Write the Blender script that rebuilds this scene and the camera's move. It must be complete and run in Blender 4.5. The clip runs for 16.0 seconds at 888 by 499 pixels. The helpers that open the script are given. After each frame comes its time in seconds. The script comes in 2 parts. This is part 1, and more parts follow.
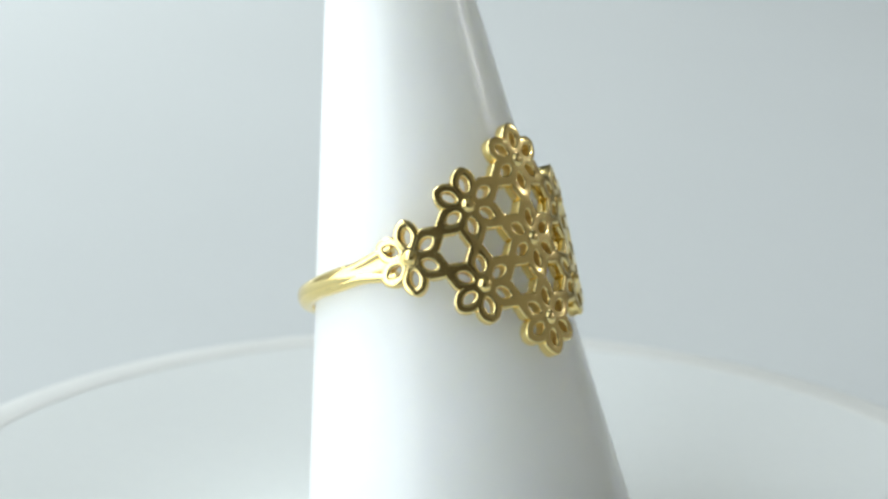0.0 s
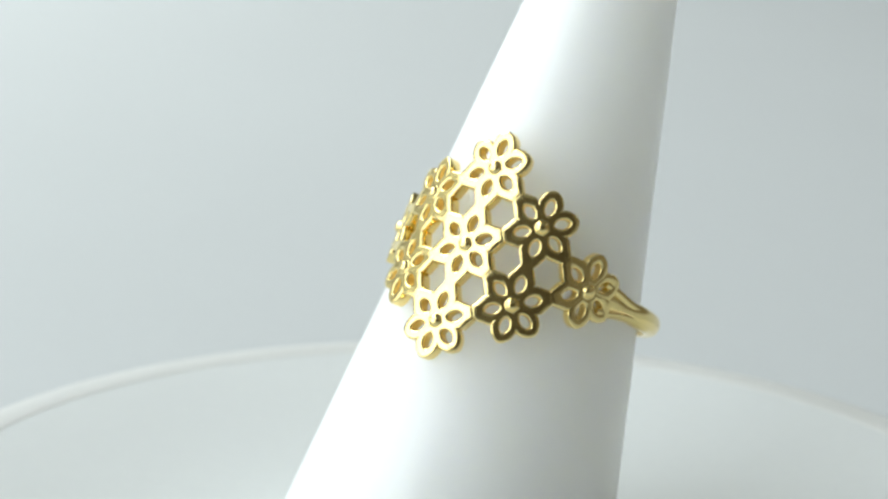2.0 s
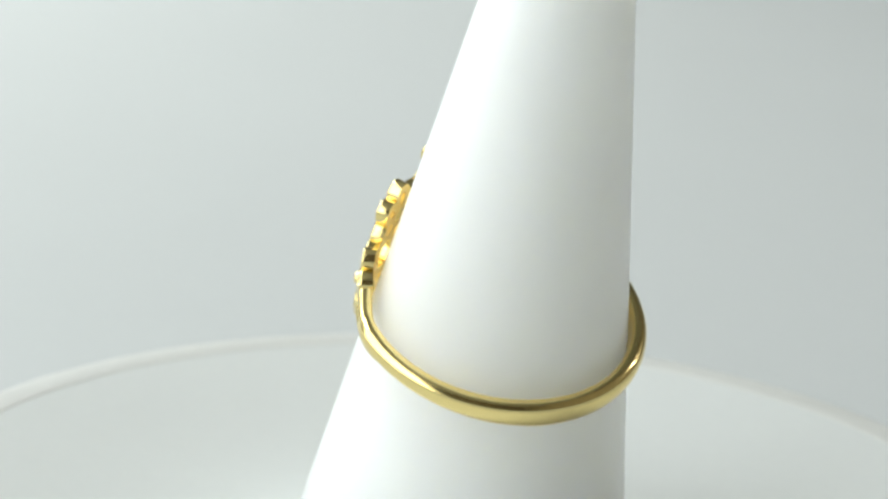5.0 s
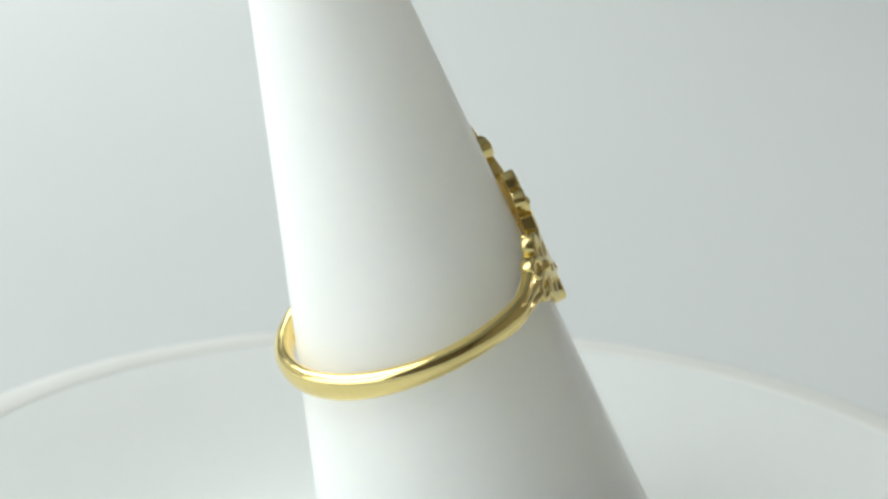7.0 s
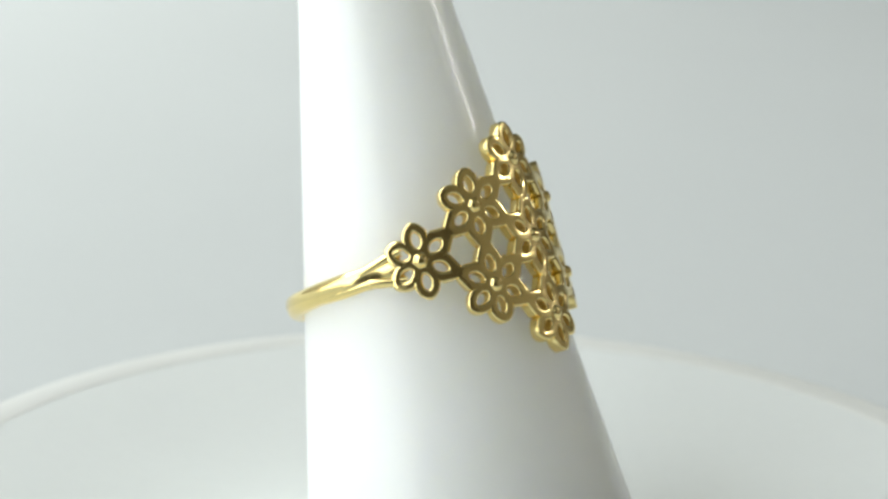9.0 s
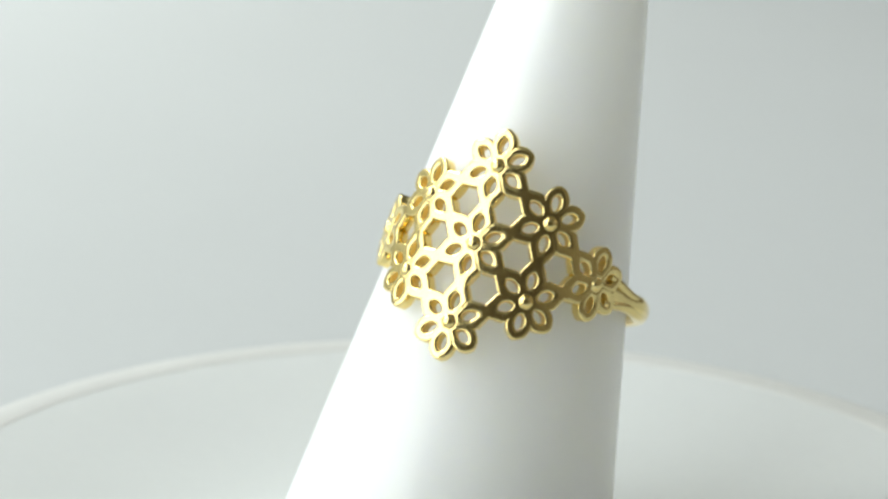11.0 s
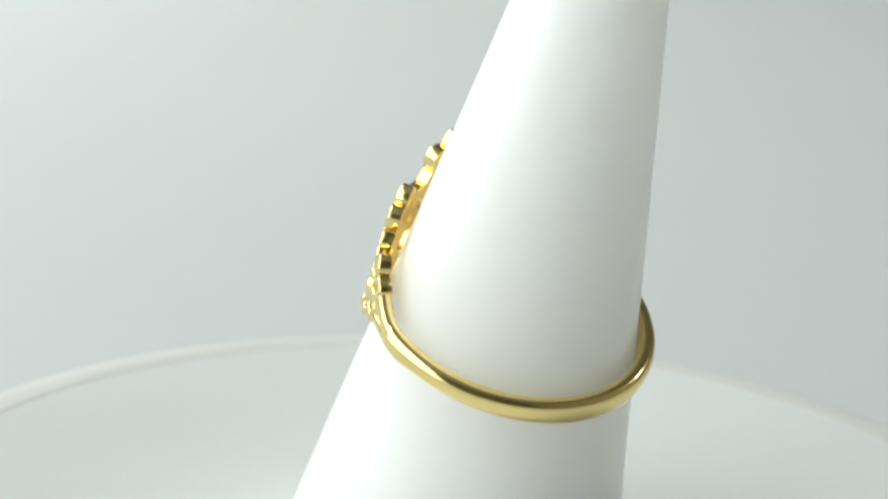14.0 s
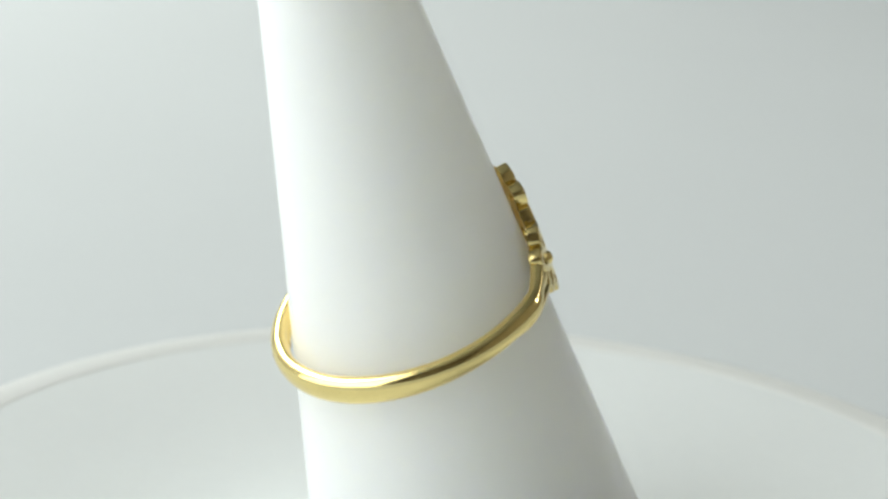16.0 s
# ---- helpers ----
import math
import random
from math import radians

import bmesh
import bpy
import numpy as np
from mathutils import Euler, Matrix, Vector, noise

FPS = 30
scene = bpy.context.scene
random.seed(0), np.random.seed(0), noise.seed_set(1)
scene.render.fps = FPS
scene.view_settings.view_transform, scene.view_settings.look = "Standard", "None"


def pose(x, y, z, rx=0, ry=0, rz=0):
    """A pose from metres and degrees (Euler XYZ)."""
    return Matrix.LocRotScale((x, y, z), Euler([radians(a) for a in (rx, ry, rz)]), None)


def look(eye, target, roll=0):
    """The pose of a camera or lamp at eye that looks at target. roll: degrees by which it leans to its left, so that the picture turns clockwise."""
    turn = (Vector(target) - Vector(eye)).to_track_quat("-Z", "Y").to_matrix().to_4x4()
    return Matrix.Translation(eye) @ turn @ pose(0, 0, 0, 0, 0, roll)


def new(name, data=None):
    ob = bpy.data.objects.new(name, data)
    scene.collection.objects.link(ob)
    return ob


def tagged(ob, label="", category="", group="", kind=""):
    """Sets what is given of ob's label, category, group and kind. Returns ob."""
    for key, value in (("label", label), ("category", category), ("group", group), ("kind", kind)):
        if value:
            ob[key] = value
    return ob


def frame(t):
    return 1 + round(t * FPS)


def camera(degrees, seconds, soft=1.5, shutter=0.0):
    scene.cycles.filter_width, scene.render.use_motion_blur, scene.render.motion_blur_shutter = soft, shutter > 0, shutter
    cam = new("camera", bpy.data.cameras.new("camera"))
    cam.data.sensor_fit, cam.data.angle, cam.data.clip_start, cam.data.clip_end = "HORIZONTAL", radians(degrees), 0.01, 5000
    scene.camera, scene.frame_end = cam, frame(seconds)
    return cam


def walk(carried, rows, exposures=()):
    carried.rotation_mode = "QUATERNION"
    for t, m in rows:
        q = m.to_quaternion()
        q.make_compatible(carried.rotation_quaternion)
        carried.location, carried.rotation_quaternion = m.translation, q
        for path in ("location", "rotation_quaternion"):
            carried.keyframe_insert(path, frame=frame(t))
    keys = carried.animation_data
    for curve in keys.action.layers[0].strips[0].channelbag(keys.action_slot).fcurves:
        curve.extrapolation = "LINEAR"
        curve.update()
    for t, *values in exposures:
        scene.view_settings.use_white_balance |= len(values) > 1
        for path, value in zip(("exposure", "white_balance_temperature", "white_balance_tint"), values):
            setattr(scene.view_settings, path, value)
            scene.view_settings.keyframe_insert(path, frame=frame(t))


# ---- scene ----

MM = 0.001

# ---------------------------------------------------------------- camera
cam = camera(24.12, 16.0, soft=2.5)
cam.data.dof.use_dof = True
cam.data.dof.focus_distance = 0.132
cam.data.dof.aperture_fstop = 48.0
VIEW = look((0.0, -0.134683, 0.038216), (-0.002134, 0.00003, 0.000165), 2.51)
walk(cam, [(0.0, VIEW), (16.0, VIEW)], [(0.0, -0.13, 6180, 10), (3.2, -0.12, 6380, 10), (5.3, -0.11, 6480, 10), (16.0, -0.11, 6500, 10)])

# ---------------------------------------------------------------- light
world = bpy.data.worlds.new("world")
world.use_nodes = True
scene.world = world
wn = world.node_tree.nodes
sky = wn.new("ShaderNodeTexSky")
sky.sky_type = "NISHITA"
sky.sun_disc = False
sky.sun_elevation = radians(35)
sky.sun_rotation = radians(200)
world.node_tree.links.new(sky.outputs["Color"], wn["Background"].inputs["Color"])
wn["Background"].inputs["Strength"].default_value = 0.1

TABLE_Z = -0.0335
ROOM_X0, ROOM_X1, ROOM_Y0, ROOM_Y1 = -0.62, 0.8, -1.35, 0.85
FLOOR_Z, CEIL_Z = TABLE_Z - 0.75, TABLE_Z + 1.35
# opening of the window in the wall at ROOM_X0
WIN_Y0, WIN_Y1, WIN_Z0, WIN_Z1 = -0.98, 0.1, -0.06, 1.24


def area_lamp(name, eye, target, sx, sy, power, colour):
    data = bpy.data.lights.new(name, "AREA")
    data.shape, data.size, data.size_y, data.energy, data.color = "RECTANGLE", sx, sy, power, colour
    ob = new(name, data)
    ob.matrix_basis = look(eye, target)
    return ob


WIN_C = ((ROOM_X0 - 0.02), (WIN_Y0 + WIN_Y1) / 2, (WIN_Z0 + WIN_Z1) / 2)
area_lamp("window_daylight", WIN_C, (1.0, WIN_C[1], WIN_C[2]), WIN_Y1 - WIN_Y0, WIN_Z1 - WIN_Z0, 10.4, (0.942, 1.0, 0.955))
# unseen soft fill added above, beside the turntable: brightens paper, weakens the cone's shadow
area_lamp("overhead_fill", (-0.43, 0.34, 0.5), (-0.43, 0.34, 0.0), 0.34, 0.6, 6.2, (0.945, 1.0, 0.955))
# two slim tubes that show as a double streak on the cone
for k in (-1, 1):
    spot = Vector((0.593 - 0.004 * k, 0.222 + 0.010 * k, 0.325))
    area_lamp("tube_light", spot, (0, 0, 0.02), 0.005, 0.10, 0.17, (1.0, 0.98, 0.94))
# a small lamp lower down, seen as a short glint
area_lamp("small_lamp", (0.576, 0.262, 0.152), (0, 0, 0.02), 0.006, 0.022, 0.014, (1.0, 0.98, 0.94))


# ---------------------------------------------------------------- materials
def material(name, colour, rough, metal=0.0, spec=0.5, vary=0.06, scale=40.0, fine=400.0, bump=0.0, bump_scale=300.0, coat=0.0, rough_vary=0.05):
    """A surface with colour and gloss that vary at two scales, and fine relief."""
    m = bpy.data.materials.new(name)
    m.use_nodes = True
    nt = m.node_tree
    b = nt.nodes["Principled BSDF"]
    b.inputs["Metallic"].default_value = metal
    b.inputs["Specular IOR Level"].default_value = spec
    b.inputs["Coat Weight"].default_value = coat
    b.inputs["Coat Roughness"].default_value = 0.07
    co = nt.nodes.new("ShaderNodeTexCoord")

    def noise_at(s, detail):
        n = nt.nodes.new("ShaderNodeTexNoise")
        n.inputs["Scale"].default_value = s
        n.inputs["Detail"].default_value = detail
        nt.links.new(co.outputs["Object"], n.inputs["Vector"])
        return n
    n1, n2 = noise_at(scale, 3.0), noise_at(fine, 4.0)
    add = nt.nodes.new("ShaderNodeMath")
    add.operation = "ADD"
    nt.links.new(n1.outputs["Fac"], add.inputs[0])
    nt.links.new(n2.outputs["Fac"], add.inputs[1])
    ramp = nt.nodes.new("ShaderNodeMapRange")
    ramp.inputs["From Min"].default_value, ramp.inputs["From Max"].default_value = 0.6, 1.4
    ramp.inputs["To Min"].default_value, ramp.inputs["To Max"].default_value = 1.0 - vary, 1.0 + vary
    nt.links.new(add.outputs[0], ramp.inputs["Value"])
    mul = nt.nodes.new("ShaderNodeVectorMath")
    mul.operation = "SCALE"
    mul.inputs[0].default_value = colour
    nt.links.new(ramp.outputs["Result"], mul.inputs["Scale"])
    nt.links.new(mul.outputs["Vector"], b.inputs["Base Color"])
    rr = nt.nodes.new("ShaderNodeMapRange")
    rr.inputs["From Min"].default_value, rr.inputs["From Max"].default_value = 0.3, 0.7
    rr.inputs["To Min"].default_value, rr.inputs["To Max"].default_value = max(0.02, rough - rough_vary), rough + rough_vary
    nt.links.new(n2.outputs["Fac"], rr.inputs["Value"])
    nt.links.new(rr.outputs["Result"], b.inputs["Roughness"])
    if bump:
        n3 = noise_at(bump_scale, 3.0)
        bp = nt.nodes.new("ShaderNodeBump")
        bp.inputs["Strength"].default_value = 1.0
        bp.inputs["Distance"].default_value = bump
        nt.links.new(n3.outputs["Fac"], bp.inputs["Height"])
        nt.links.new(bp.outputs["Normal"], b.inputs["Normal"])
    return m


GOLD = material("yellow_gold", (0.94, 0.76, 0.33), 0.17, metal=1.0, vary=0.04, scale=300.0, fine=2500.0, bump=0.00003, bump_scale=430.0, rough_vary=0.05)
SATIN = material("satin_unpolished_gold", (0.93, 0.72, 0.27), 0.33, metal=0.5, vary=0.06, scale=300.0, fine=2500.0, bump=0.00002, bump_scale=900.0)
CONE = material("white_glazed_ceramic", (0.90, 0.91, 0.885), 0.33, spec=0.5, vary=0.01, scale=60.0, fine=300.0, coat=0.3, rough_vary=0.02)


def add_specks(m, scale, radius, share, colour):
    """A few tiny specks of dust strewn over a plain surface."""
    nt = m.node_tree
    b = nt.nodes["Principled BSDF"]
    old = b.inputs["Base Color"].links[0].from_socket
    co = nt.nodes.new("ShaderNodeTexCoord")
    v = nt.nodes.new("ShaderNodeTexVoronoi")
    v.inputs["Scale"].default_value = scale
    nt.links.new(co.outputs["Object"], v.inputs["Vector"])
    near = nt.nodes.new("ShaderNodeMath")
    near.operation = "LESS_THAN"
    near.inputs[1].default_value = radius * scale
    nt.links.new(v.outputs["Distance"], near.inputs[0])
    sep = nt.nodes.new("ShaderNodeSeparateColor")
    nt.links.new(v.outputs["Color"], sep.inputs["Color"])
    few = nt.nodes.new("ShaderNodeMath")
    few.operation = "LESS_THAN"
    few.inputs[1].default_value = share
    nt.links.new(sep.outputs[0], few.inputs[0])
    both = nt.nodes.new("ShaderNodeMath")
    both.operation = "MULTIPLY"
    nt.links.new(near.outputs[0], both.inputs[0])
    nt.links.new(few.outputs[0], both.inputs[1])
    mix = nt.nodes.new("ShaderNodeMix")
    mix.data_type = "RGBA"
    mix.inputs[7].default_value = (*colour, 1.0)
    nt.links.new(both.outputs[0], mix.inputs[0])
    nt.links.new(old, mix.inputs[6])
    nt.links.new(mix.outputs[2], b.inputs["Base Color"])


cone_shader = CONE.node_tree.nodes["Principled BSDF"]
cone_shader.inputs["Subsurface Weight"].default_value = 1.0
cone_shader.inputs["Subsurface Radius"].default_value = (1.0, 1.0, 0.9)
cone_shader.inputs["Subsurface Scale"].default_value = 0.018
add_specks(CONE, 330.0, 0.00012, 0.12, (0.42, 0.40, 0.34))
PLATTER = material("white_matt_plastic", (0.67, 0.688, 0.685), 0.6, vary=0.02, scale=50.0, fine=900.0)
LIP = material("bright_white_plastic", (0.685, 0.685, 0.668), 0.4, vary=0.02, scale=50.0, fine=900.0)
PAPER = material("white_paper", (0.56, 0.578, 0.586), 0.85, spec=0.2, vary=0.02, scale=9.0, fine=700.0, bump=0.00003, bump_scale=900.0)
BEIGE = material("beige_wall_paint", (0.33, 0.285, 0.225), 0.8, spec=0.2, vary=0.08, scale=2.0, fine=60.0)
DARK = material("brown_grey_wall_paint", (0.17, 0.145, 0.11), 0.8, spec=0.2, vary=0.1, scale=2.0, fine=60.0)
WALL = material("light_grey_wall_paint", (0.40, 0.40, 0.385), 0.8, spec=0.2, vary=0.05, scale=2.0, fine=60.0, bump=0.0006, bump_scale=120.0)
WOOD = material("brown_wooden_floor", (0.20, 0.13, 0.08), 0.5, vary=0.2, scale=4.0, fine=50.0)
FRAME = material("white_window_paint", (0.75, 0.75, 0.73), 0.4, vary=0.03, scale=6.0, fine=90.0)


# ---------------------------------------------------------------- mesh helpers
def finish(bm, sharp=40.0):
    """Outward normals, smooth faces, and hard edges where the surface breaks."""
    bmesh.ops.remove_doubles(bm, verts=bm.verts[:], dist=1e-7)
    bmesh.ops.recalc_face_normals(bm, faces=bm.faces[:])
    for f in bm.faces:
        f.smooth = True
    limit = radians(sharp)
    for e in bm.edges:
        if len(e.link_faces) == 2:
            e.smooth = e.calc_face_angle(0.0) < limit


def to_mesh(name, bm, mat):
    me = bpy.data.meshes.new(name)
    bm.to_mesh(me)
    bm.free()
    me.materials.append(mat)
    return me


def part(name, bm, mat, parent, label=""):
    ob = new(name, to_mesh(name, bm, mat))
    ob.parent = parent
    return tagged(ob, label)


def box(bm, x0, x1, y0, y1, z0, z1, bevel=0.0):
    m = Matrix.LocRotScale(((x0 + x1) / 2, (y0 + y1) / 2, (z0 + z1) / 2), None, (x1 - x0, y1 - y0, z1 - z0))
    made = bmesh.ops.create_cube(bm, size=1.0, matrix=m)
    if bevel:
        edges = list({e for v in made["verts"] for e in v.link_edges})
        bmesh.ops.bevel(bm, geom=edges, offset=bevel, segments=2, affect="EDGES")


def rings_to_faces(bm, rings, closed=True, wrap=False):
    """Quads between rings of equally many vertices."""
    n = len(rings[0])
    pairs = list(zip(rings, rings[1:])) + ([(rings[-1], rings[0])] if wrap else [])
    for a, b in pairs:
        for i in range(n if closed else n - 1):
            j = (i + 1) % n
            bm.faces.new((a[i], a[j], b[j], b[i]))


def ease(a, b, x):
    x = min(1.0, max(0.0, (x - a) / (b - a)))
    return x * x * (3 - 2 * x)


def lathe(bm, profile, steps=128):
    """A turned shape about z from (radius, height) pairs; a zero radius closes it."""
    rings = []
    for r, z in profile:
        rings.append([bm.verts.new((max(r, 1e-6) * math.cos(2 * math.pi * i / steps), max(r, 1e-6) * math.sin(2 * math.pi * i / steps), z)) for i in range(steps)])
    rings_to_faces(bm, rings)
    for ring, r in ((rings[0], profile[0][0]), (rings[-1], profile[-1][0])):
        bm.faces.new(ring)


# ---------------------------------------------------------------- room
def structure(name, bm, mat, label, category):
    finish(bm, 30)
    ob = new(name, to_mesh(name, bm, mat))
    return tagged(ob, label, category, kind="structure")


def build_room():
    x0, x1, y0, y1, t = ROOM_X0, ROOM_X1, ROOM_Y0, ROOM_Y1, 0.12
    bm = bmesh.new()
    box(bm, x0 - t, x1 + t, y0 - t, y1 + t, FLOOR_Z - t, FLOOR_Z)
    structure("floor", bm, WOOD, "brown wooden floor of the room", "floor")
    bm = bmesh.new()
    box(bm, x0 - t, x1 + t, y0 - t, y1 + t, CEIL_Z, CEIL_Z + t)
    structure("ceiling", bm, WALL, "plain light grey painted ceiling", "ceiling")
    for name, a in (("wall_north", (x0 - t, x1 + t, y1, y1 + t)), ("wall_south", (x0 - t, x1 + t, y0 - t, y0)), ("wall_east", (x1, x1 + t, y0, y1))):
        bm = bmesh.new()
        box(bm, *a, FLOOR_Z, CEIL_Z)
        mat, tone = {"wall_south": (DARK, "brownish grey"), "wall_east": (BEIGE, "beige")}.get(name, (WALL, "light grey"))
        structure(name, bm, mat, "plain %s painted wall" % tone, "wall")
    bm = bmesh.new()
    box(bm, x0 - t, x0, y0, WIN_Y0, FLOOR_Z, CEIL_Z)
    box(bm, x0 - t, x0, WIN_Y1, y1, FLOOR_Z, CEIL_Z)
    box(bm, x0 - t, x0, WIN_Y0, WIN_Y1, FLOOR_Z, WIN_Z0)
    box(bm, x0 - t, x0, WIN_Y0, WIN_Y1, WIN_Z1, CEIL_Z)
    structure("wall_west", bm, WALL, "plain light grey painted wall with a wide window", "wall")
    bm = bmesh.new()
    w = 0.05
    for a in ((WIN_Y0, WIN_Y0 + w, WIN_Z0, WIN_Z1), (WIN_Y1 - w, WIN_Y1, WIN_Z0, WIN_Z1), (WIN_Y0 + w, WIN_Y1 - w, WIN_Z0, WIN_Z0 + w), (WIN_Y0 + w, WIN_Y1 - w, WIN_Z1 - w, WIN_Z1)):
        box(bm, x0 - 0.08, x0 - 0.03, *a)
    structure("window_1", bm, FRAME, "white painted window frame", "window")


def build_table():
    """A table under a white paper sheet that runs on flat and curves up behind."""
    table = tagged(new("table"), "plain wooden table under a white paper sheet", "table")
    table.matrix_basis = pose(0, 0.1, FLOOR_Z)
    top = TABLE_Z - 0.002 - FLOOR_Z
    bm = bmesh.new()
    box(bm, -0.58, 0.58, -0.62, 0.66, top - 0.03, top, 0.003)
    finish(bm, 30)
    part("tabletop", bm, WOOD, table)
    for sx in (-0.52, 0.52):
        for sy in (-0.55, 0.58):
            bm = bmesh.new()
            box(bm, sx - 0.03, sx + 0.03, sy - 0.03, sy + 0.03, 0.0, top - 0.03, 0.003)
            finish(bm, 30)
            part("leg", bm, WOOD, table)
    bm = bmesh.new()
    path = [(-0.55, 0.0)]
    path += [(0.05 * i, 0.0) for i in range(-10, 11)]
    r = 0.2
    path += [(0.5 + r * math.sin(a), r - r * math.cos(a)) for a in (radians(9 * i) for i in range(1, 10))]
    path += [(0.7, 0.25 + 0.09 * i) for i in range(6)]
    cols = [-0.55 + 0.05 * i for i in range(23)]
    rings = []
    for off in (0.0, -0.0012):
        rings.append([[bm.verts.new((x, y, TABLE_Z + z + off)) for x in cols] for y, z in path])
    for grid in rings:
        rings_to_faces(bm, grid, closed=False)
    finish(bm, 40)
    ob = new("paper_sheet", to_mesh("paper_sheet", bm, PAPER))
    tagged(ob, "smooth white paper backdrop sheet curving up behind", "backdrop", kind="structure")


# ---------------------------------------------------------------- turntable, cone
PLATE_C = Vector((0.000244, -0.001454, -0.018517))
PLATE_N = Vector((-0.0192, -0.0013, 0.9998))
PLATE_R = 0.0414
DISH = 0.0032
APEX = Vector((-0.011851, 0.017141, 0.045123))
AXIS = Vector((-0.181909, 0.288829, 0.93994))
HALF = radians(9.369)


def frame_of(centre, z, x):
    z = z.normalized()
    x = (x - z * x.dot(z)).normalized()
    y = z.cross(x)
    m = Matrix((x, y, z)).transposed().to_4x4()
    m.translation = centre
    return m


PLATE_BASE = frame_of(PLATE_C, PLATE_N, Vector((1, 0, 0)))
CONE_BASE = frame_of(APEX, AXIS, Vector((1, 0, 0)))


def build_turntable():
    """A flat disc with a low rounded lip, on a short foot that stands on the paper."""
    thing = tagged(new("turntable"), "white shallow round display turntable with a raised lip", "turntable")
    thing.matrix_basis = PLATE_BASE
    R = PLATE_R
    lw, lh = 3.0 * MM, 0.14 * MM
    bm = bmesh.new()
    dip = [(R * 0.42 + (R * 0.58 - lw) * i / 14, -DISH * (1 - ease(-0.15, 1.35, i / 14)) + DISH * (1 - ease(-0.15, 1.35, 1.0)) * (i / 14)) for i in range(15)]
    lathe(bm, [(0, dip[0][1]), (R * 0.2, dip[0][1])] + dip + [(R - lw, -1.3 * MM)] + [(r, z - 1.4 * MM) for r, z in reversed(dip[:-1])] + [(0, dip[0][1] - 1.4 * MM)], 160)
    floor_z = dip[0][1]
    finish(bm, 30)
    part("platter", bm, PLATTER, thing)
    bm = bmesh.new()
    prof = []
    for i in range(9):
        a = math.pi * i / 8
        prof.append((R - lw * 0.5 * (1 + math.cos(a)), lh * math.sin(a) ** 1.2 + 0.01 * MM))
    prof += [(R, -1.2 * MM), (R - lw + 0.02 * MM, -1.2 * MM)]
    steps = 220
    rings = [[bm.verts.new((r * math.cos(2 * math.pi * i / steps), r * math.sin(2 * math.pi * i / steps), z)) for i in range(steps)] for r, z in prof]
    rings_to_faces(bm, rings, wrap=True)
    finish(bm, 50)
    part("lip", bm, LIP, thing, "rounded bright white lip")
    bm = bmesh.new()
    inv = PLATE_BASE.inverted()
    n = 96
    rows = []
    for z in (TABLE_Z, TABLE_Z + 2 * MM, None):
        ring = []
        for i in range(n):
            a = 2 * math.pi * i / n
            x, y = 0.024 * math.cos(a), 0.024 * math.sin(a)
            zz = z if z is not None else PLATE_C.z - (PLATE_N.x * (x - PLATE_C.x) + PLATE_N.y * (y - PLATE_C.y)) / PLATE_N.z + floor_z - 1.42 * MM
            ring.append(bm.verts.new(inv @ Vector((x, y, zz))))
        rows.append(ring)
    rings_to_faces(bm, rows)
    bm.faces.new(rows[0])
    bm.faces.new(rows[-1])
    finish(bm, 30)
    part("foot", bm, PLATTER, thing)
    return thing


def build_cone():
    """The leaning stand: straight sides down to the disc, a rounded tip."""
    bm = bmesh.new()
    inv = CONE_BASE.inverted()
    n_loc = inv.to_3x3() @ PLATE_N
    p_loc = inv @ (PLATE_C - PLATE_N * (DISH - 0.2 * MM))
    n, k = 160, math.tan(HALF)
    tip = 0.012
    # rounded tip: a sphere that touches the sides at depth tip
    rs = tip * k / math.cos(HALF)
    cz = -tip - rs * math.sin(HALF)
    rings = []
    for j in range(9):
        a = radians(90) - (radians(90) - HALF) * (j + 0.15) / 8.15
        r, z = rs * math.cos(a), cz + rs * math.sin(a)
        rings.append([bm.verts.new((r * math.cos(2 * math.pi * i / n), r * math.sin(2 * math.pi * i / n), z)) for i in range(n)])
    base = []
    for i in range(n):
        a = 2 * math.pi * i / n
        g = Vector((k * math.cos(a), k * math.sin(a), -1.0))
        base.append(n_loc.dot(p_loc) / n_loc.dot(g))
    for j in range(1, 25):
        f = j / 24
        ring = []
        for i in range(n):
            a = 2 * math.pi * i / n
            d = tip + (base[i] - 0.05 * MM - tip) * f
            ring.append(bm.verts.new((d * k * math.cos(a), d * k * math.sin(a), -d)))
        rings.append(ring)
    rings_to_faces(bm, rings)
    bm.faces.new(rings[0])
    bm.faces.new(rings[-1])
    finish(bm, 50)
    thing = new("ring_cone", to_mesh("ring_cone", bm, CONE))
    thing.matrix_basis = CONE_BASE
    return tagged(thing, "glossy white leaning finger-shaped ring cone on a turntable", "ring stand")


# ---------------------------------------------------------------- the gold ring
RING_C = Vector((-0.002358, 0.002599, -0.002028))
RING_N = Vector((-0.248042, 0.388773, 0.887317))
RING_X = Vector((0.665277, -0.597442, 0.447738))
RING_BASE = frame_of(RING_C, RING_N, RING_X)
PITCH = 5.318 * MM           # from flower to flower
STEP = radians(27.7)         # turn of one lattice column
R_OUT, R_IN = 9.22 * MM, 8.38 * MM
R_MAP = PITCH * 0.8660254 / STEP


def wrapped(s, h, r):
    return Vector((r * math.cos(s / R_MAP), r * math.sin(s / R_MAP), h))


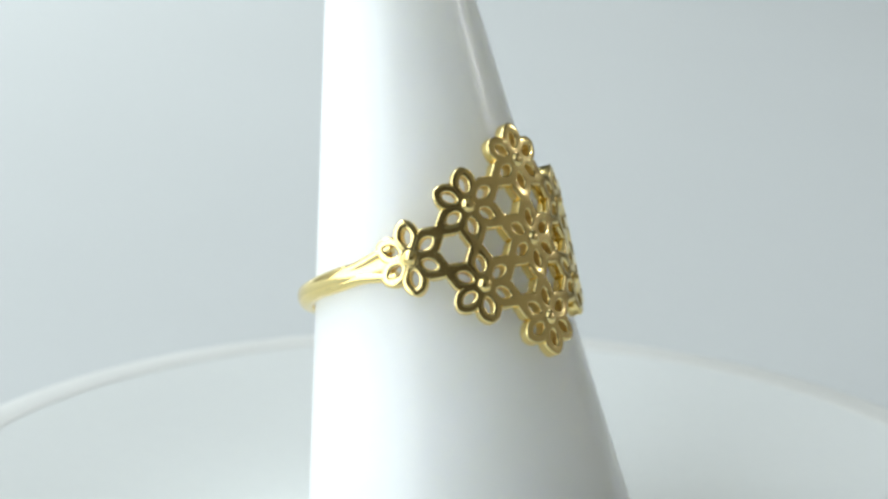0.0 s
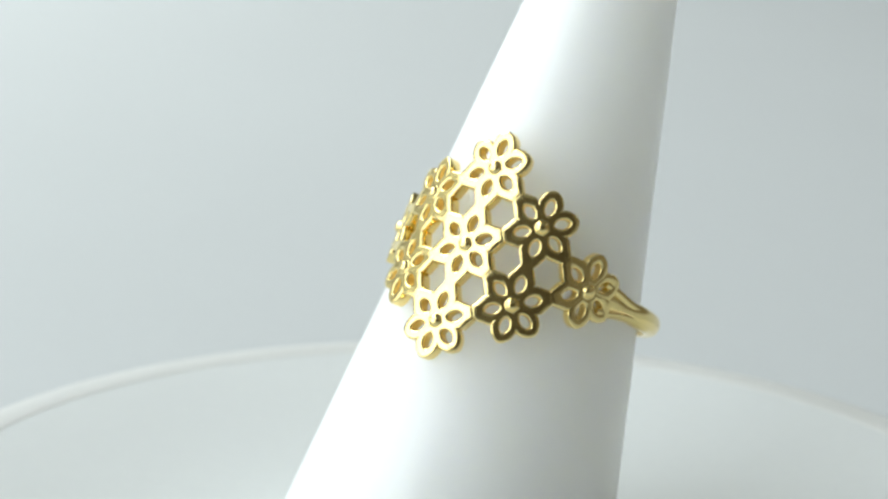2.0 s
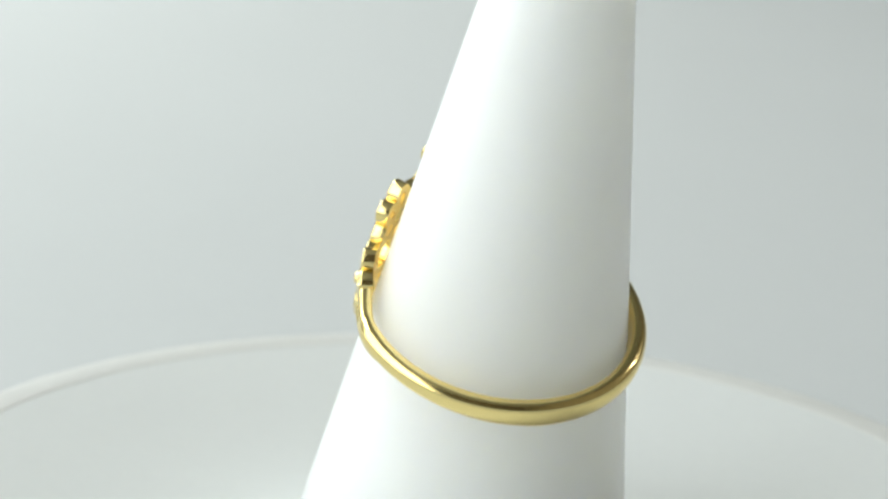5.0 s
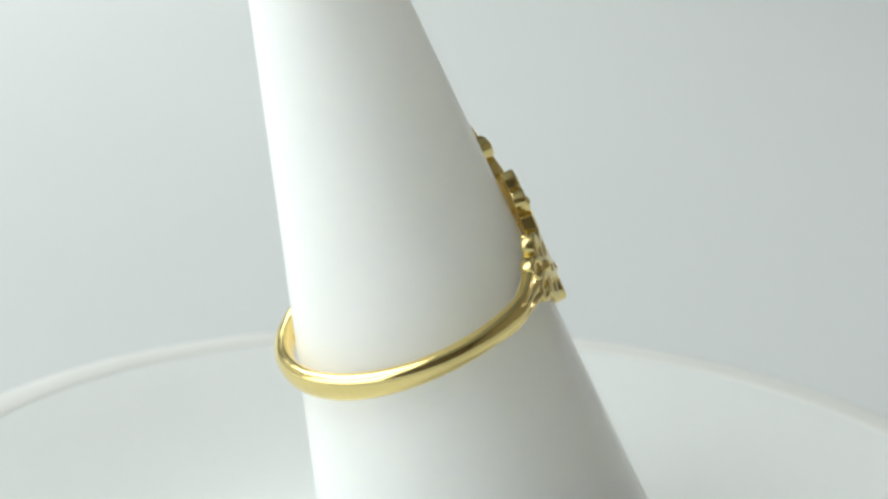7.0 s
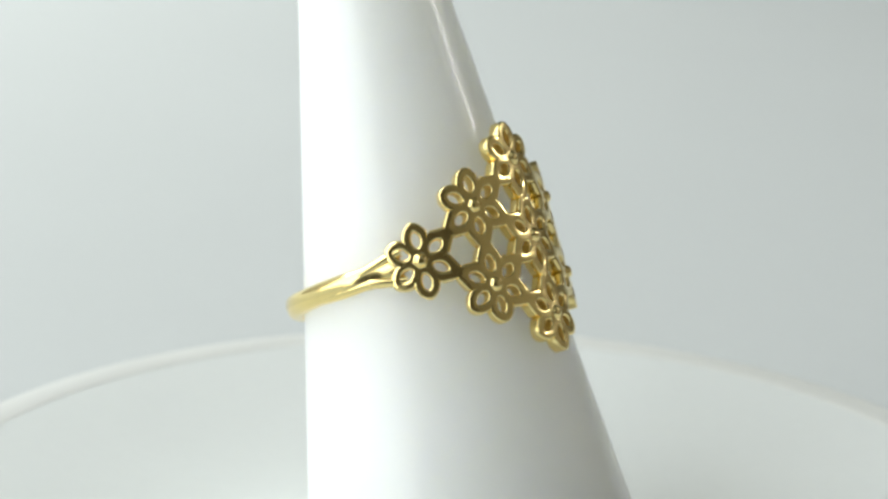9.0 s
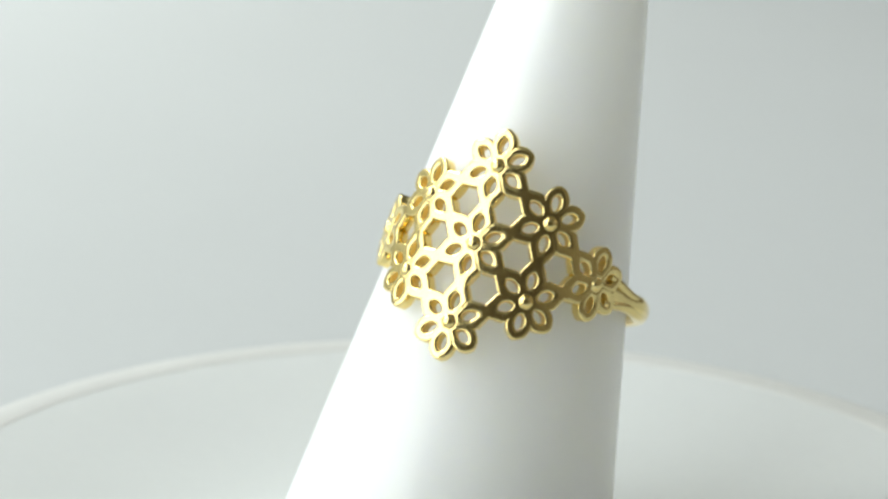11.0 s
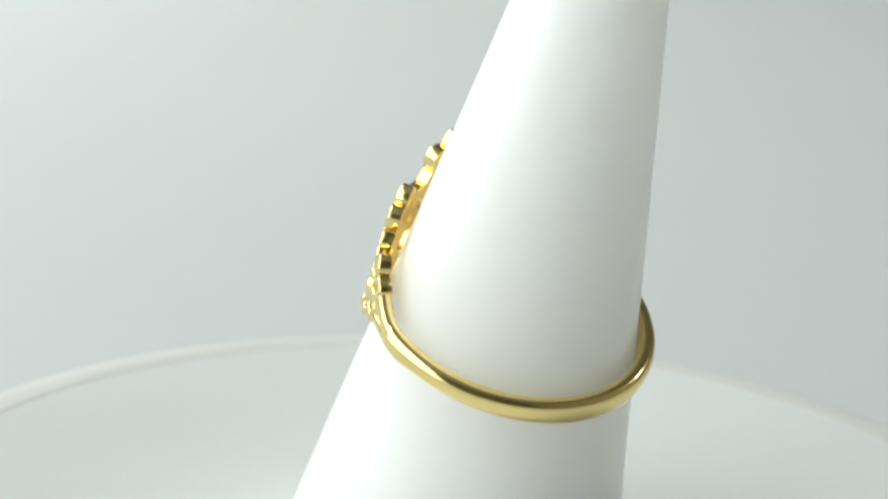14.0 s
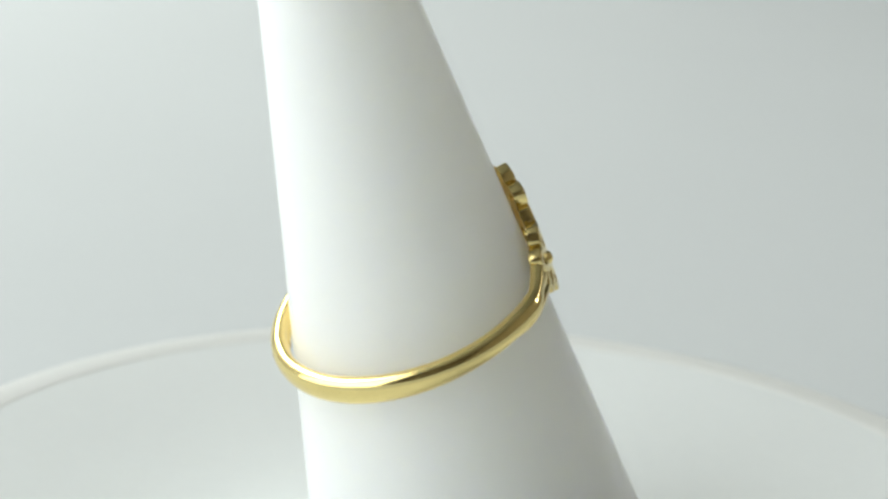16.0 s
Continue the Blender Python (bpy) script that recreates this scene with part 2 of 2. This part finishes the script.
def petal_inside(x, y, joined):
    """Whether a point, in units of the pitch, lies in a petal that points along x."""
    r = math.hypot(x, y)
    if r < 0.10 or x <= 0 or abs(y) > x * math.tan(radians(30)):
        return False
    if joined:
        return x <= 0.5 and abs(y) < 0.1885 - max(0.0, x - 0.3265) * 0.573
    if r < 0.27:
        return True
    q = (x - 0.27) / 0.212
    return q < 1 and abs(y) < 0.172 * (1 - max(q, 0) ** 2) ** 0.58


def petal_mesh(direction, joined):
    """One openwork petal: a rim round an almond-shaped hole, with soft edges."""
    bm = bmesh.new()
    n, cx, hl, hw = 44, 0.262, 0.099, 0.058
    ca, sa = math.cos(direction), math.sin(direction)
    rings = [[] for _ in range(8)]
    for i in range(n):
        a = 2 * math.pi * i / n
        c, s = math.cos(a), math.sin(a)
        hx, hy = cx + hl * c, hw * math.copysign(abs(s) ** 1.2, s)
        way = math.atan2(hy, hx - cx)
        wx, wy = math.cos(way), math.sin(way)
        lo, hi = 0.0, 0.5
        for _ in range(26):
            mid = (lo + hi) / 2
            if petal_inside(cx + mid * wx, mid * wy, joined):
                lo = mid
            else:
                hi = mid
        ox, oy = cx + lo * wx, lo * wy
        r = math.hypot(ox, oy)
        butt = r < 0.104 or abs(oy) > ox * math.tan(radians(29.5)) or (joined and ox > 0.498)
        width = math.hypot(ox - hx, oy - hy) * PITCH
        e = min(0.13 * MM / max(width, 1e-6), 0.4)
        drop, drop2 = (0.004, 0.001) if butt else (0.11, 0.022)
        rows = ((0, R_IN), (0, R_OUT - 0.13 * MM), (e * 0.35, R_OUT - 0.04 * MM), (e, R_OUT), (1 - e, R_OUT),
                (1 - e * 0.35, R_OUT - drop2 * 1.6 * MM), (1, R_OUT - drop * MM), (1, R_IN))
        for ring, (f, rad) in zip(rings, rows):
            px, py = hx + (ox - hx) * f, hy + (oy - hy) * f
            ring.append(bm.verts.new(wrapped((px * ca - py * sa) * PITCH, (px * sa + py * ca) * PITCH, rad)))
    rings_to_faces(bm, rings, wrap=True)
    # the back and the walls of the holes are left unpolished
    for i, f in enumerate(bm.faces):
        f.material_index = 1 if i // n in (0, 7) else 0
    finish(bm, 50)
    me = to_mesh("petal", bm, GOLD)
    me.materials.append(SATIN)
    return me


def hub_mesh():
    """The heart of a flower: a small disc with a bead and six short creases."""
    bm = bmesh.new()
    n = 36
    rings = []
    prof = [(0.1005, R_IN), (0.1005, R_OUT - 0.004 * MM), (0.092, R_OUT), (0.080, R_OUT + 0.03 * MM), (0.075, R_OUT + 0.08 * MM),
            (0.066, R_OUT + 0.16 * MM), (0.050, R_OUT + 0.22 * MM), (0.028, R_OUT + 0.26 * MM), (0.008, R_OUT + 0.27 * MM)]
    for q, rad in prof:
        ring = []
        for i in range(n):
            a = 2 * math.pi * i / n
            k = 1 + (0.05 * math.cos(6 * a) if 0.070 < q < 0.09 else 0.0)
            ring.append(bm.verts.new(wrapped(q * k * PITCH * math.cos(a), q * k * PITCH * math.sin(a), rad)))
        rings.append(ring)
    rings_to_faces(bm, rings)
    bm.faces.new(rings[0])
    bm.faces.new(rings[-1])
    finish(bm, 60)
    return to_mesh("flower", bm, GOLD)


def sweep(bm, rows, n=28):
    """A bar along the ring's circle: rows of (angle, height, outer radius, thickness, half height)."""
    rings = []
    for ang, h, ro, th, hh in rows:
        ring = []
        for i in range(n):
            a = 2 * math.pi * i / n
            c, s = math.cos(a), math.sin(a)
            # domed outside, flatter inside
            cr = ro - th / 2 + th / 2 * math.copysign(abs(c) ** (1.0 if c > 0 else 0.5), c)
            z = h + hh * math.copysign(abs(s) ** 0.92, s)
            x = cr * math.cos(ang)
            ring.append(bm.verts.new((x * (1 + OVAL) if x < 0 else x, cr * math.sin(ang), z)))
        rings.append(ring)
    rings_to_faces(bm, rings)
    # the inside is left unpolished
    for i, f in enumerate(bm.faces):
        f.material_index = 1 if math.cos(2 * math.pi * (i % n + 0.5) / n) < -0.25 else 0
    bm.faces.new(rings[0])
    bm.faces.new(rings[-1])


BAND_R = 9.80 * MM
OVAL = 0.044                 # the worn band is a little longer than wide


def build_ring():
    ring = tagged(new("ring"), "yellow gold openwork flower lattice ring on a white cone", "ring")
    ring.matrix_basis = RING_BASE
    # the band round the back; its ends run on as the sunken floor of the forks
    bm = bmesh.new()
    rows = []
    for i in range(141):
        a = 66 + (294 - 66) * i / 140
        out = min(a - 66, 294 - a)
        q = ease(5, 24, out)
        back = ease(40, 110, out)
        ro = BAND_R - 0.62 * MM * (1 - q)
        rows.append((radians(a), (-0.06 + 0.06 * back) * MM, ro, (0.55 + 0.60 * q) * MM, (0.66 + 0.08 * q + 0.20 * back) * MM))
    sweep(bm, rows)
    finish(bm, 60)
    part("band", bm, GOLD, ring, "smooth rounded plain gold band").data.materials.append(SATIN)
    # two prongs on either side fork from the band to the outer flowers
    for side in (1, -1):
        for up in (1, -1):
            bm = bmesh.new()
            rows = []
            for i in range(41):
                f = i / 40
                ang = 63 + (132 - 63) * f
                spread = 0.62 * MM * (1 - ease(-0.05, 0.30, f)) + 0.36 * MM * (1 - ease(0.3, 1.0, f))
                ro = R_OUT - 0.03 * MM + (BAND_R - R_OUT + 0.03 * MM) * ease(0, 0.5, f) - 0.34 * MM * ease(0.3, 0.8, f)
                hh = (0.36 + 0.04 * ease(0, 0.4, f) - 0.04 * ease(0.5, 1, f)) * MM
                rows.append((side * radians(ang), up * spread - 0.20 * MM * ease(0.05, 0.5, f), ro, 0.9 * MM, hh))
            sweep(bm, rows, 20)
            finish(bm, 60)
            part("prong", bm, GOLD, ring).data.materials.append(SATIN)
    # nine flowers on a triangular lattice
    places = [(0, 0), (0, 1), (0, -1), (1, 0.5), (1, -0.5), (-1, 0.5), (-1, -0.5), (2, 0), (-2, 0)]
    ways = {90: (0, 1), 30: (1, 0.5), -30: (1, -0.5), -90: (0, -1), -150: (-1, -0.5), 150: (-1, 0.5)}
    hub = hub_mesh()
    petals = {(w, j): petal_mesh(radians(w), j) for w in ways for j in (True, False)}
    for col, row in places:
        flower = new("flower", hub)
        flower.parent = ring
        flower.matrix_basis = pose(0, 0, row * PITCH, 0, 0, math.degrees(col * STEP))
        for w, (dc, dr) in ways.items():
            p = new("petal", petals[(w, (col + dc, row + dr) in places)])
            p.parent = flower
    return ring


# ---------------------------------------------------------------- build
build_room()
build_table()
turntable = build_turntable()
cone = build_cone()
ring = build_ring()


# ---------------------------------------------------------------- turning
SPIN_AXIS = Vector((-0.0033, 0.0079, 1.0)).normalized()
SPIN_AT = Vector((0.00011, -0.001237, 0.0))
TURN = [(0.0, 0.0), (1.5, -58.3), (3.2, -124.14), (5.3, -205.63), (7.0, -271.67), (9.2, -357.47), (11.3, -438.76), (13.0, -504.34), (14.5, -562.44), (16.0, -620.72)]
# the small wobble of the turntable, in millimetres along x and z
WOBBLE = [(0.0, 0.0, 0.0), (1.5, 0.075, 0.006), (3.2, -0.017, -0.052), (5.3, -0.019, 0.08), (7.0, 0.007, -0.159), (9.2, -0.176, 0.045), (11.3, -0.159, 0.081), (13.0, -0.103, 0.064), (14.5, -0.157, 0.027), (16.0, -0.616, 0.172)]


def glide(rows, t):
    """The value at t, smooth between rows of (seconds, value)."""
    ts = [a for a, _ in rows]
    vs = [b for _, b in rows]
    slopes = [(vs[min(i + 1, len(ts) - 1)] - vs[max(i - 1, 0)]) / (ts[min(i + 1, len(ts) - 1)] - ts[max(i - 1, 0)]) for i in range(len(ts))]
    i = max(0, min(len(ts) - 2, sum(1 for a in ts if a <= t) - 1))
    w = ts[i + 1] - ts[i]
    u = (t - ts[i]) / w
    return ((2 * u ** 3 - 3 * u ** 2 + 1) * vs[i] + (u ** 3 - 2 * u ** 2 + u) * w * slopes[i]
            + (3 * u ** 2 - 2 * u ** 3) * vs[i + 1] + (u ** 3 - u ** 2) * w * slopes[i + 1])


def turned(t):
    dx = glide([(a, b) for a, b, _ in WOBBLE], t) * MM
    dz = glide([(a, c) for a, _, c in WOBBLE], t) * MM
    spin = Matrix.Rotation(radians(glide(TURN, t)), 4, SPIN_AXIS)
    return Matrix.Translation(SPIN_AT + Vector((dx, 0, dz))) @ spin @ Matrix.Translation(-SPIN_AT)


def motions():
    times = [0.4 * i for i in range(41)]
    for thing, base in ((turntable, PLATE_BASE), (cone, CONE_BASE), (ring, RING_BASE)):
        walk(thing, [(t, turned(t) @ base) for t in times])


motions()
